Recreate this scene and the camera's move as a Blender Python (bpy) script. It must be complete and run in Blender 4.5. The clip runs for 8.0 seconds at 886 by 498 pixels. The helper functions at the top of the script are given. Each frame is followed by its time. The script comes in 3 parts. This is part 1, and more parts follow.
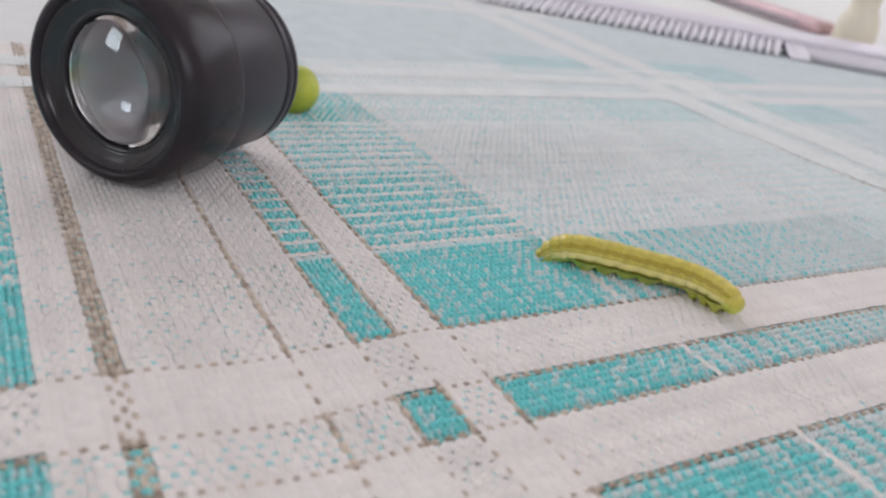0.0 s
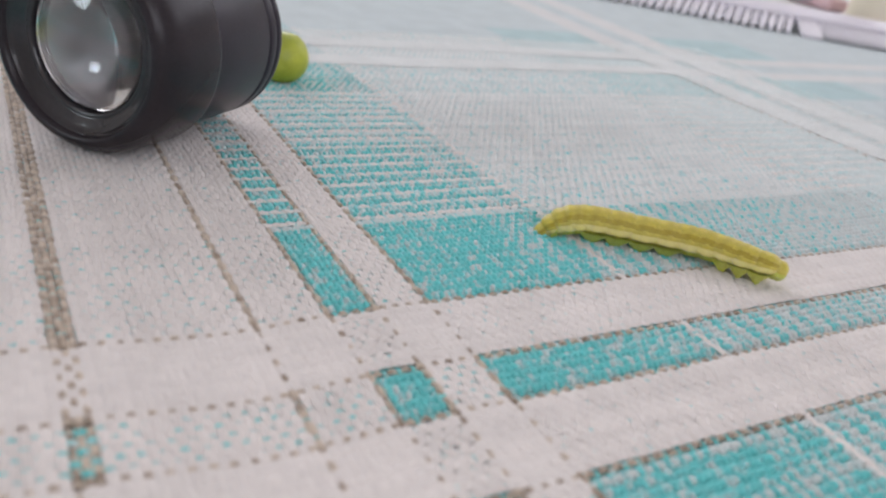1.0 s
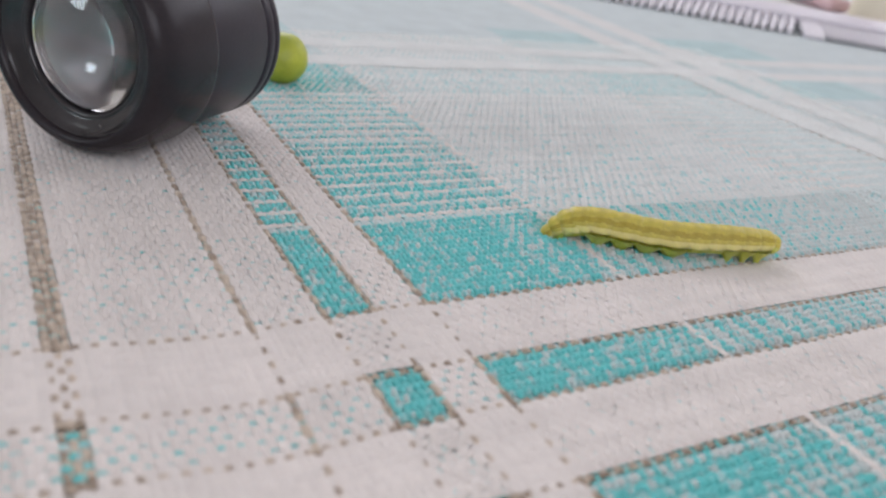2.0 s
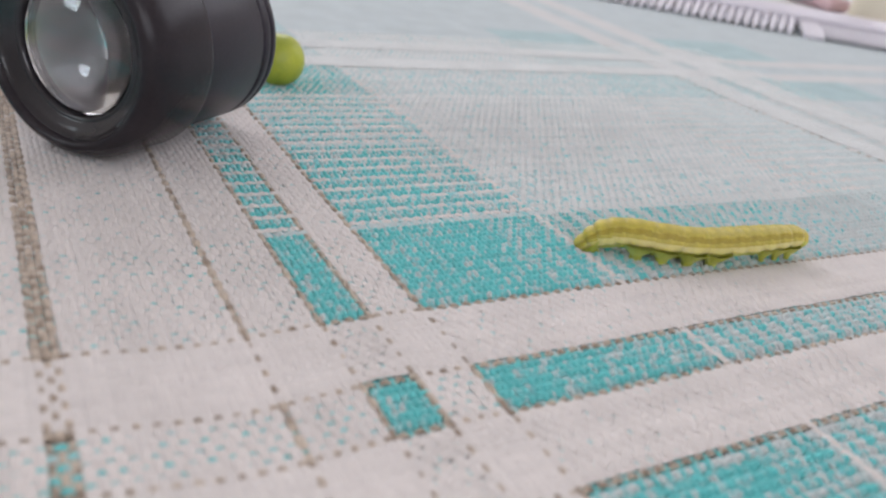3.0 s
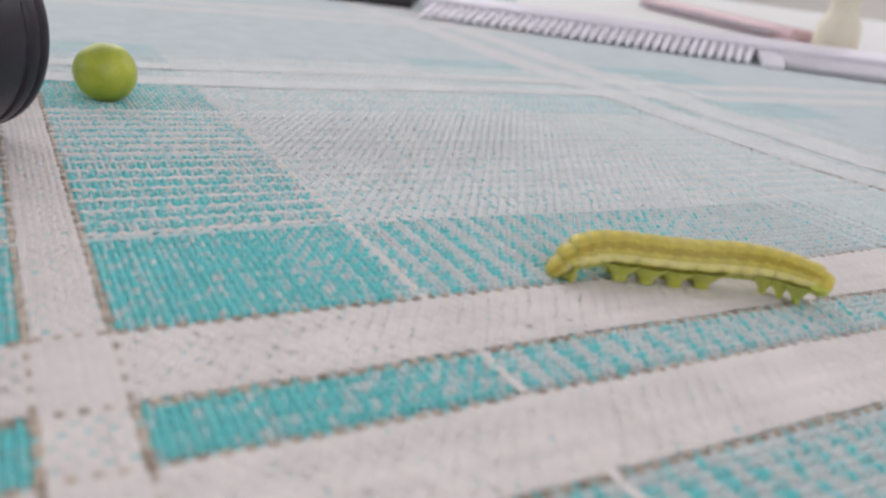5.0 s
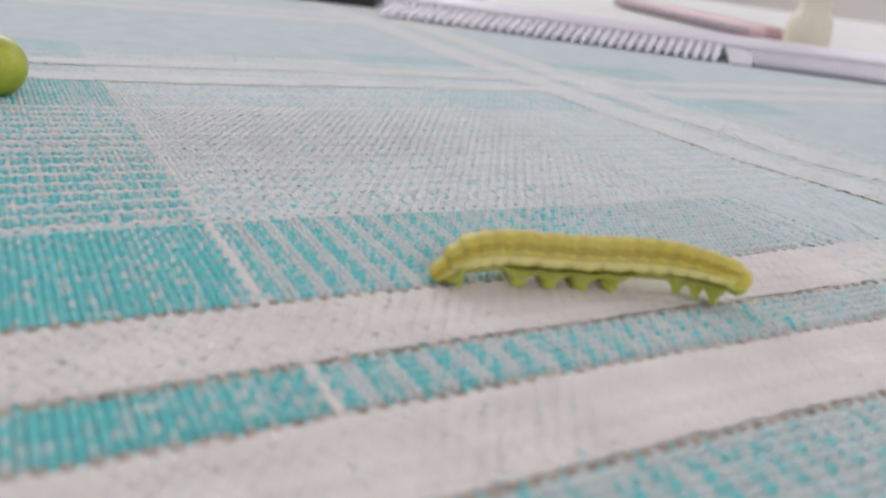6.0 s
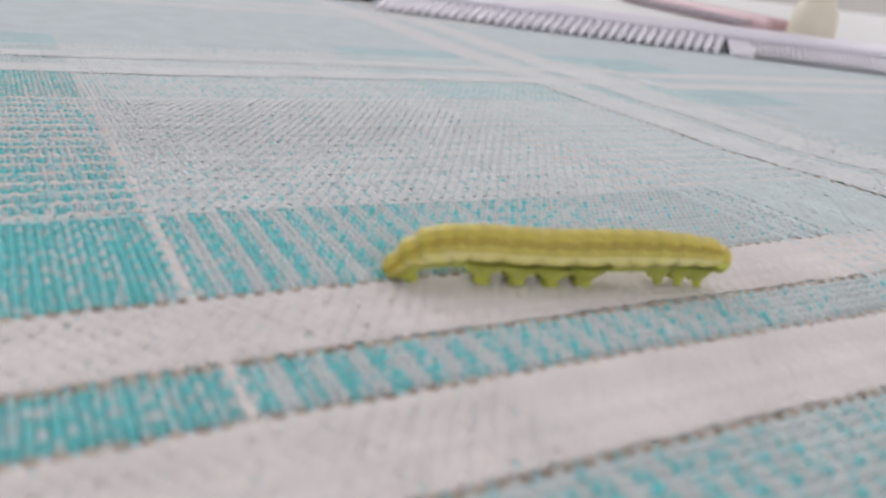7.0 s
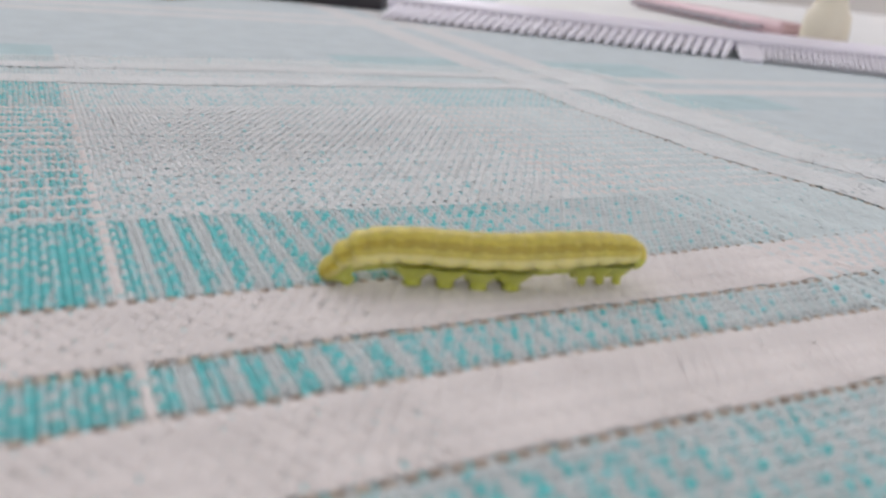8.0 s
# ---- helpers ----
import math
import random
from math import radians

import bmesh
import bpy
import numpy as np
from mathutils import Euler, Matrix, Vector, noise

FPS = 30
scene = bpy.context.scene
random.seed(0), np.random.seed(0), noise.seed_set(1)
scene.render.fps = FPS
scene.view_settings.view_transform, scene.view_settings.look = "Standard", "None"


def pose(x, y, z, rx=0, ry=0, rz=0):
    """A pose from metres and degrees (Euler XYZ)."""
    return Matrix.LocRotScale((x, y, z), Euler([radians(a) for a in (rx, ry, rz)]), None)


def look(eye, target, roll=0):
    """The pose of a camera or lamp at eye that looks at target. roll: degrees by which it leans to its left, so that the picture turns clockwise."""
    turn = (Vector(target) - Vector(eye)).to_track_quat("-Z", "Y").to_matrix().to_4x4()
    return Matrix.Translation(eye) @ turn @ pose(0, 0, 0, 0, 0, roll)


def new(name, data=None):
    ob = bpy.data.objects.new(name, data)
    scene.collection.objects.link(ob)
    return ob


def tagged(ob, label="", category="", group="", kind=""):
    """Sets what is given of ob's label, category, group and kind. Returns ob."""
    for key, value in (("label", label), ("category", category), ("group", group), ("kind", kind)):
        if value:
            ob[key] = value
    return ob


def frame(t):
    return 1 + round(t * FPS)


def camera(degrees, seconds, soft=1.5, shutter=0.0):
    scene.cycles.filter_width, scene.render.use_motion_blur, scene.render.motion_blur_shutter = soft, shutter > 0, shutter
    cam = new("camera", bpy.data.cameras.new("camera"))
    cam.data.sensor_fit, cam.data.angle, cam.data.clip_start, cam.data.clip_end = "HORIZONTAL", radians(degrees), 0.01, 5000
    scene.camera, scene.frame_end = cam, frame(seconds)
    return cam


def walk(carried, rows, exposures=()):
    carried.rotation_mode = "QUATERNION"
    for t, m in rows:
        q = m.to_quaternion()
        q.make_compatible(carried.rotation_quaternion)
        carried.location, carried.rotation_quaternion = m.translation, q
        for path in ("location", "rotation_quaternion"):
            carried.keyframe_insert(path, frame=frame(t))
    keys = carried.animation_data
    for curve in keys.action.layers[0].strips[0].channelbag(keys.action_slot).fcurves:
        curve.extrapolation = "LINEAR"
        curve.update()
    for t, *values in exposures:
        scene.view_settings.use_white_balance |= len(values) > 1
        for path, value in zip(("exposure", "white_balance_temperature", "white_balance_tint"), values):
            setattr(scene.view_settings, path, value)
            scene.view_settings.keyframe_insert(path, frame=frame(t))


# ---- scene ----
CM = 0.01                                   # the plan below is in centimetres
cam = camera(57.0, 8.0, soft=2.35)
cam.data.dof.use_dof = True
cam.data.dof.focus_distance = 9.3 * CM
cam.data.dof.aperture_fstop = 35.0
PATH = [
    (0, (-0.314, -0.701, 3.801), (2.145, 3.132, 1.735), 9.95),
    (0.1, (-0.198, -0.605, 3.762), (2.295, 3.186, 1.660), 9.95),
    (0.2, (-0.109, -0.397, 3.631), (2.409, 3.381, 1.538), 10.05),
    (0.3, (-0.245, -0.332, 3.671), (2.333, 3.393, 1.555), 10.68),
    (0.5, (-0.038, -0.450, 3.577), (2.387, 3.346, 1.407), 10.43),
    (1, (0.109, -0.475, 3.491), (2.520, 3.341, 1.339), 10.05),
    (1.5, (0.150, -0.449, 3.448), (2.551, 3.379, 1.306), 9.88),
    (3, (0.238, -0.356, 3.465), (2.641, 3.468, 1.320), 9.86),
    (3.5, (0.771, -0.224, 3.337), (3.159, 3.643, 1.252), 9.58),
    (4, (1.821, -0.181, 2.885), (4.148, 3.773, 0.898), 8.14),
    (4.5, (2.403, -0.147, 2.638), (4.751, 3.842, 0.748), 7.85),
    (5, (2.817, -0.110, 2.575), (5.199, 3.908, 0.791), 7.49),
    (5.2, (3.086, -0.110, 2.604), (5.485, 3.898, 0.820), 7.48),
    (6.3, (4.273, -0.054, 2.368), (6.677, 3.970, 0.628), 7.11),
    (6.5, (4.380, -0.019, 2.345), (6.764, 4.017, 0.606), 7.01),
    (7, (4.626, 0.016, 2.298), (6.973, 4.061, 0.529), 6.73),
    (7.5, (4.884, -0.126, 2.264), (7.112, 3.975, 0.470), 5.99),
    (8, (5.205, -0.329, 2.359), (7.399, 3.811, 0.615), 5.87),
]
walk(cam, [(t, look(Vector(e) * CM, Vector(g) * CM, roll)) for t, e, g, roll in PATH], ((0.0, 0.0), (3.0, 0.0), (5.0, -0.03), (6.3, -0.07), (8.0, -0.09)))

# ---- light: daylight through the windows of a plain white room, with an added south fill ----
world = bpy.data.worlds.new("sky")
scene.world = world
world.use_nodes = True
wn = world.node_tree
sky = wn.nodes.new("ShaderNodeTexSky")
sky.sky_type, sky.sun_disc = "NISHITA", False
sky.sun_elevation, sky.sun_rotation = radians(50), radians(200)
wn.links.new(sky.outputs["Color"], wn.nodes["Background"].inputs["Color"])
wn.nodes["Background"].inputs["Strength"].default_value = 0.1
scene.view_settings.exposure = 0.0


def window_light(name, place, target, w, h, watts, colour):
    lamp = bpy.data.lights.new(name, "AREA")
    lamp.shape, lamp.size, lamp.size_y, lamp.energy, lamp.color = "RECTANGLE", w, h, watts, colour
    ob = new(name, lamp)
    ob.matrix_world = look(place, target)
    return ob


window_light("window_light_east", (1.93, 0.40, 1.15), (-2.0, 0.4, 0.3), 1.7, 1.0, 11.0, (1.0, 0.955, 0.985))
window_light("window_light_north", (0.1, 1.93, 1.15), (0.1, -2.0, 0.3), 2.0, 1.0, 23.0, (0.99, 0.952, 0.985))
window_light("window_light_west", (-1.93, 0.20, 0.62), (2.0, 0.1, 0.2), 0.5, 0.4, 6.0, (0.82, 0.92, 1.0))
# Unseen south window, added as fill on the sides facing the camera.
window_light("south_fill_light", (0.3, -1.93, 1.10), (0.3, 2.0, 0.2), 1.6, 1.0, 13.0, (0.99, 0.952, 0.985))


# ---- materials ----
def material(name, colour, rough=0.6, metal=0.0, vary=0.12, scale=400.0, bump=0.15, fine=2500.0, spec=0.5, island=0.0, sub=0.0, sheen=0.0, sub_colour=None, second=None, at=(0.3, 0.7)):
    """A surface with variation at two scales, relief, and optionally a shift from piece to piece."""
    m = bpy.data.materials.new(name)
    m.use_nodes = True
    nt = m.node_tree
    b = nt.nodes["Principled BSDF"]
    tc = nt.nodes.new("ShaderNodeTexCoord")
    n1, n2 = nt.nodes.new("ShaderNodeTexNoise"), nt.nodes.new("ShaderNodeTexNoise")
    n1.inputs["Scale"].default_value, n1.inputs["Detail"].default_value = scale, 4
    n2.inputs["Scale"].default_value, n2.inputs["Detail"].default_value = fine, 3
    for n in (n1, n2):
        nt.links.new(tc.outputs["Object"], n.inputs["Vector"])
    ramp = nt.nodes.new("ShaderNodeValToRGB")
    lo = second or tuple(c * (1 - vary) for c in colour)
    hi = tuple(min(1, c * (1 + vary)) for c in colour)
    ramp.color_ramp.elements[0].color, ramp.color_ramp.elements[1].color = (*lo, 1), (*hi, 1)
    ramp.color_ramp.elements[0].position, ramp.color_ramp.elements[1].position = at
    nt.links.new(n1.outputs["Fac"], ramp.inputs["Fac"])
    out = ramp.outputs["Color"]
    mix = nt.nodes.new("ShaderNodeMix")
    mix.data_type, mix.blend_type = "RGBA", "MULTIPLY"
    mix.inputs["Factor"].default_value = 1.0
    mr = nt.nodes.new("ShaderNodeMapRange")
    mr.inputs["To Min"].default_value, mr.inputs["To Max"].default_value = 1 - vary, 1 + vary
    nt.links.new(n2.outputs["Fac"], mr.inputs["Value"])
    nt.links.new(out, mix.inputs["A"])
    nt.links.new(mr.outputs["Result"], mix.inputs["B"])
    out = mix.outputs["Result"]
    if island:
        geo, hs, ma = nt.nodes.new("ShaderNodeNewGeometry"), nt.nodes.new("ShaderNodeHueSaturation"), nt.nodes.new("ShaderNodeMapRange")
        ma.inputs["To Min"].default_value, ma.inputs["To Max"].default_value = 1 - island, 1 + island
        nt.links.new(geo.outputs["Random Per Island"], ma.inputs["Value"])
        nt.links.new(ma.outputs["Result"], hs.inputs["Value"])
        nt.links.new(out, hs.inputs["Color"])
        out = hs.outputs["Color"]
    nt.links.new(out, b.inputs["Base Color"])
    b.inputs["Roughness"].default_value, b.inputs["Metallic"].default_value = rough, metal
    b.inputs["Specular IOR Level"].default_value = spec
    if sub:
        b.inputs["Subsurface Weight"].default_value = sub
        b.inputs["Subsurface Radius"].default_value = sub_colour or (1, 1, 0.4)
        b.inputs["Subsurface Scale"].default_value = 0.0008
    if sheen:
        b.inputs["Sheen Weight"].default_value, b.inputs["Sheen Roughness"].default_value = sheen, 0.5
        b.inputs["Sheen Tint"].default_value = (0.9, 0.96, 1.0, 1)
    if bump:
        bp = nt.nodes.new("ShaderNodeBump")
        bp.inputs["Strength"].default_value, bp.inputs["Distance"].default_value = bump, 0.0004
        nt.links.new(n2.outputs["Fac"], bp.inputs["Height"])
        nt.links.new(bp.outputs["Normal"], b.inputs["Normal"])
    return m


PALE, TEAL, TAN = (0.735, 0.68, 0.655), (0.15, 0.565, 0.57), (0.49, 0.41, 0.335)
yarn_pale = material("pale_yarn", PALE, 0.9, vary=0.06, scale=150, fine=6000, bump=0.5, spec=0.15, sheen=0.25, island=0.04)
yarn_teal = material("teal_yarn", TEAL, 0.9, vary=0.10, second=(0.48, 0.66, 0.67), at=(0.30, 0.46), scale=1000, fine=6000, bump=0.5, spec=0.15, sheen=0.25, island=0.07)
yarn_ice = material("ice_yarn", (0.590, 0.660, 0.662), 0.9, vary=0.06, scale=250, fine=6000, bump=0.5, spec=0.15, sheen=0.25, island=0.05)
yarn_fleck = material("flecked_yarn", (0.21, 0.575, 0.595), 0.9, vary=0.08, second=(0.58, 0.665, 0.67), at=(0.44, 0.58), scale=1300, fine=6000, bump=0.5, spec=0.15, sheen=0.25, island=0.06)
yarn_tan = material("tan_yarn", TAN, 0.9, vary=0.22, second=(0.31, 0.24, 0.19), at=(0.38, 0.58), scale=1100, fine=6000, bump=0.5, spec=0.15, sheen=0.25, island=0.05)
yarn_mint = material("mint_yarn", (0.30, 0.585, 0.60), 0.9, vary=0.08, second=(0.60, 0.665, 0.67), at=(0.40, 0.60), scale=1300, fine=6000, bump=0.5, spec=0.15, sheen=0.25, island=0.06)
yarn_white = material("white_yarn", (0.71, 0.725, 0.72), 0.9, vary=0.05, scale=150, fine=6000, bump=0.5, spec=0.15, sheen=0.25, island=0.04)
yarn_thin = material("thin_pale_yarn", (0.64, 0.68, 0.68), 0.9, vary=0.06, scale=250, fine=6000, bump=0.5, spec=0.15, sheen=0.25, island=0.05)
cloth_pale = material("cloth_pale", (0.61, 0.605, 0.60), 0.9, vary=0.04, scale=120, fine=1500, bump=0.3, spec=0.1, sheen=0.15)
cloth_mix = material("cloth_mixed", (0.50, 0.555, 0.57), 0.9, vary=0.06, scale=150, fine=1500, bump=0.3, spec=0.1, sheen=0.15)
cloth_teal = material("cloth_teal", (0.40, 0.525, 0.54), 0.9, vary=0.08, scale=150, fine=1500, bump=0.3, spec=0.1, sheen=0.15)
black_plastic = material("black_plastic", (0.027, 0.022, 0.026), 0.24, vary=0.2, scale=120, fine=3000, bump=0.04, spec=0.22)
satin_black = material("satin_black", (0.023, 0.018, 0.026), 0.36, vary=0.2, scale=120, fine=3000, bump=0.05, spec=0.34)
inner_grey = material("inner_grey", (0.21, 0.19, 0.205), 0.22, vary=0.1, scale=120, fine=3000, bump=0.02)
black_gloss = material("black_gloss", (0.024, 0.021, 0.024), 0.14, vary=0.2, scale=120, fine=3000, bump=0.02)
bug_green = material("caterpillar_skin", (0.57, 0.475, 0.083), 0.38, vary=0.16, scale=900, fine=5000, bump=0.25, sub=0.75, sub_colour=(1, 0.9, 0.25))
bug_stripe = material("caterpillar_stripe", (0.42, 0.325, 0.035), 0.42, vary=0.12, scale=1200, fine=5000, bump=0.25, sub=0.75, sub_colour=(1, 0.9, 0.25))
bug_light = material("caterpillar_side", (0.73, 0.645, 0.25), 0.42, vary=0.08, scale=900, fine=5000, bump=0.25, sub=0.75, sub_colour=(1, 0.9, 0.3))
bug_leg = material("caterpillar_leg", (0.55, 0.57, 0.11), 0.45, vary=0.12, scale=900, fine=5000, bump=0.2, sub=0.8, sub_colour=(1, 1, 0.3))
pea_skin = material("pea_skin", (0.45, 0.48, 0.05), 0.42, vary=0.12, scale=190, fine=2500, bump=0.1, second=(0.24, 0.29, 0.025), sub=0.25, sub_colour=(1, 1, 0.3))
comb_plastic = material("lavender_plastic", (0.715, 0.68, 0.755), 0.35, vary=0.03, scale=60, fine=1500, bump=0.05, sub=0.6, sub_colour=(5, 5, 5))
pink_plastic = material("pink_plastic", (0.68, 0.47, 0.50), 0.35, vary=0.06, scale=60, fine=1500, bump=0.05)
dark_bristle = material("grey_bristle", (0.42, 0.38, 0.42), 0.5, vary=0.1, scale=60, fine=1500, bump=0.05)
white_plastic = material("white_plastic", (0.74, 0.74, 0.73), 0.6, vary=0.03, scale=40, fine=1200, bump=0.05)
cream_plastic = material("cream_plastic", (0.78, 0.71, 0.57), 0.45, vary=0.06, scale=60, fine=1500, bump=0.05)
dark_cover = material("dark_cover", (0.03, 0.025, 0.03), 0.5, vary=0.2, scale=60, fine=1500)
teal_cover = material("teal_cover", (0.03, 0.33, 0.40), 0.5, vary=0.1, scale=60, fine=1500)
tan_card = material("tan_card", (0.45, 0.27, 0.12), 0.6, vary=0.12, scale=60, fine=1500)
wall_paint = material("wall_paint", (0.84, 0.835, 0.825), 0.85, vary=0.03, scale=3, fine=120, bump=0.05)
floor_wood = material("floor_wood", (0.33, 0.22, 0.13), 0.5, vary=0.2, scale=6, fine=90, bump=0.1)
table_wood = material("table_wood", (0.30, 0.19, 0.10), 0.45, vary=0.2, scale=20, fine=200, bump=0.1)

lens_glass = bpy.data.materials.new("lens_glass")
lens_glass.use_nodes = True
gb = lens_glass.node_tree.nodes["Principled BSDF"]
gb.inputs["Base Color"].default_value = (0.98, 0.98, 1.0, 1)
gb.inputs["Transmission Weight"].default_value, gb.inputs["Roughness"].default_value, gb.inputs["IOR"].default_value = 1.0, 0.0, 1.52


# ---- building helpers ----
def finish(ob, bm, mats, parent=None, smooth=True, label=""):
    me = bpy.data.meshes.new(ob)
    for m in (mats if isinstance(mats, (list, tuple)) else [mats]):
        me.materials.append(m)
    bmesh.ops.scale(bm, vec=(CM, CM, CM), verts=bm.verts)
    bmesh.ops.recalc_face_normals(bm, faces=bm.faces)
    for f in bm.faces:
        f.smooth = smooth
    bm.to_mesh(me)
    bm.free()
    o = new(ob, me)
    o.parent = parent
    if label:
        tagged(o, label)
    return o


def part(name, bm, mats, parent, label="", smooth=True):
    return finish(name, bm, mats, parent, smooth, label)


def holder(name, x, y, z, rx=0, ry=0, rz=0):
    ob = new(name)
    ob.matrix_world = pose(x * CM, y * CM, z * CM, rx, ry, rz)
    return ob


def box(bm, x0, x1, y0, y1, z0, z1, bevel=0.0, seg=2):
    made = bmesh.ops.create_cube(bm, size=1.0)["verts"]
    bmesh.ops.scale(bm, vec=(x1 - x0, y1 - y0, z1 - z0), verts=made)
    bmesh.ops.translate(bm, vec=((x0 + x1) / 2, (y0 + y1) / 2, (z0 + z1) / 2), verts=made)
    if bevel:
        edges = list({e for v in made for e in v.link_edges})
        bmesh.ops.bevel(bm, geom=edges, offset=bevel, segments=seg, profile=0.5, affect="EDGES")
    return bm


def lathe(bm, profile, seg=64, closed=False):
    """Turns (along, radius) round the x axis."""
    rings = []
    for s, r in profile:
        rings.append([bm.verts.new((s, r * math.cos(2 * math.pi * k / seg), r * math.sin(2 * math.pi * k / seg))) for k in range(seg)])
    pairs = list(zip(rings, rings[1:])) + ([(rings[-1], rings[0])] if closed else [])
    for a, b in pairs:
        for k in range(seg):
            bm.faces.new((a[k], a[(k + 1) % seg], b[(k + 1) % seg], b[k]))
    return bm, rings


# ---- room, floor and table ----
def slab(name, x0, x1, y0, y1, z0, z1, mat, kind="structure", label="", category=""):
    bm = box(bmesh.new(), x0, x1, y0, y1, z0, z1)
    return tagged(finish(name, bm, mat, smooth=False), label, category, "", kind)


slab("floor", -210, 210, -210, 210, -83, -75, floor_wood, label="brown wooden floor of the room", category="floor")
slab("ceiling", -210, 210, -210, 210, 175, 183, wall_paint, label="plain white painted ceiling", category="ceiling")


def wall_with_window(name, horizontal, at, a0, a1, w0, w1, z0, z1):
    bm = bmesh.new()
    for p0, p1, q0, q1 in ((a0, w0, -75, 175), (w1, a1, -75, 175), (w0, w1, -75, z0), (w0, w1, z1, 175)):
        if horizontal:
            box(bm, p0, p1, at, at + 10, q0, q1)
        else:
            box(bm, at, at + 10, p0, p1, q0, q1)
    return tagged(finish(name, bm, wall_paint, smooth=False), "plain white painted wall with a window opening", "wall", "", "structure")


wall_with_window("wall_north", True, 200, -200, 200, -95, 115, 62, 170)
# This opening holds the added south fill lamp.
wall_with_window("wall_south", True, -210, -200, 200, -52, 112, 58, 162)
wall_with_window("wall_west", False, -210, -210, 210, -7, 47, 40, 84)
wall_with_window("wall_east", False, 200, -210, 210, -50, 130, 62, 170)

table = tagged(holder("dining_table", 8, 20, 0), "brown wooden table under a checked cloth", "table")
part("tabletop", box(bmesh.new(), -64, 64, -54, 54, -3.2, -0.122, 0.3), table_wood, table, smooth=False)
for lx in (-58, 58):
    for ly in (-48, 48):
        part("leg", box(bmesh.new(), lx - 3, lx + 3, ly - 3, ly + 3, -75, -3.2, 0.3), table_wood, table, smooth=False)

# ---- tablecloth: pattern of the yarns ----
PX, PY = 0.062, 0.0956                       # spacing of warp and weft
X0, X1, Y0, Y1 = -2.981, 16.6, 0.351, 15.2   # the stretch woven thread by thread
THIN = (1, 4, 6, 7)


def warp_kind(x):
    """0 pale, 1 turquoise, 2 tan, 3 ice blue, 4 flecked turquoise, 5 white, 6 mint, 7 thin pale, by the place across the cloth; counts on the thread in mixed stretches."""
    n = round((x - X0) / PX)
    for lo, hi in ((0.40, 0.58), (1.83, 1.88), (2.45, 2.51), (2.88, 2.94), (3.375, 3.435), (13.42, 13.48)):
        if lo <= x < hi:
            return 2
    if x < -0.06 or 2.5 < x < 2.9:
        return 1
    if 3.43 < x < 4.25:
        return 4 if n % 5 == 3 else 1
    if 4.25 <= x < 5.52:
        return 4 if x > 4.9 and n % 2 else 1
    if 5.52 <= x < 5.72:
        return 7 if n % 2 == 0 else 0
    if 5.72 <= x < 7.3:
        return (1 if x < 6.6 else 4, 4, 7, 7)[n % 4]
    if 7.3 <= x < 8.6:
        return (6, 6 if x < 7.9 else 7, 7, 7)[n % 4]
    if 8.6 <= x < 10.8:
        return (6 if x < 9.8 else 7, 7, 7, 7)[n % 4]
    if 10.8 <= x < 13.42:                    # the last thin threads run out one by one
        return 7 if (n * 7 % 11) / 11 > (x - 10.8) / 1.5 else 3
    if 14.35 < x < 14.78:
        return 3
    if 13.48 <= x < 15.87:
        return 5
    if x >= 15.87:
        return 3 if n % 3 else 4
    return 0


def weft_kind(y):
    n = round((y - Y0) / PY)
    for line in (2.55, 3.41, 3.985, 4.845):
        if -PY / 2 <= y - line < PY / 2:
            return 2
    if y < 2.55:
        return 7 if n % 5 == 2 else 1
    if 3.40 < y < 3.98:
        return 1
    if 4.84 < y < 6.42:
        return 1
    if 6.42 <= y < 6.52:
        return 3
    if 6.45 <= y < 8.6:
        return (1, 4, 0)[n % 3]
    if 8.6 <= y < 11.0:
        return (4, 3, 0)[n % 3]
    if 11.0 <= y < 12.5:
        return 1 if n % 3 == 0 else 4
    if 13.1 < y < 13.8:
        return 3
    if 12.5 <= y <= 14.4:
        return 5
    if y > 14.4:
        return 3
    return 0


def lie(x, y):
    """The slow unevenness of the lying cloth."""
    return 0.010 * np.sin(0.9 * x + 0.4 * y) + 0.008 * np.sin(1.7 * y - 0.6 * x + 1.0) - 0.014


def sag(x, y):
    """The weft bows a little between the first stripes."""
    return -0.11 * np.exp(-((x - 1.55) / 0.75) ** 2) * np.clip((7.5 - y) / 2.0, 0, 1)


def ease(v):
    v = np.clip(v, 0, 1)
    return v * v * (3 - 2 * v)


def bend(x, y):
    """The warp runs out of line by the far white stripes."""
    return ease((x - 10.5) / 3.0) * (0.45 * ease((8.4 - y) / 2.6) + 0.05 * np.clip(y - 13.0, 0, 8))


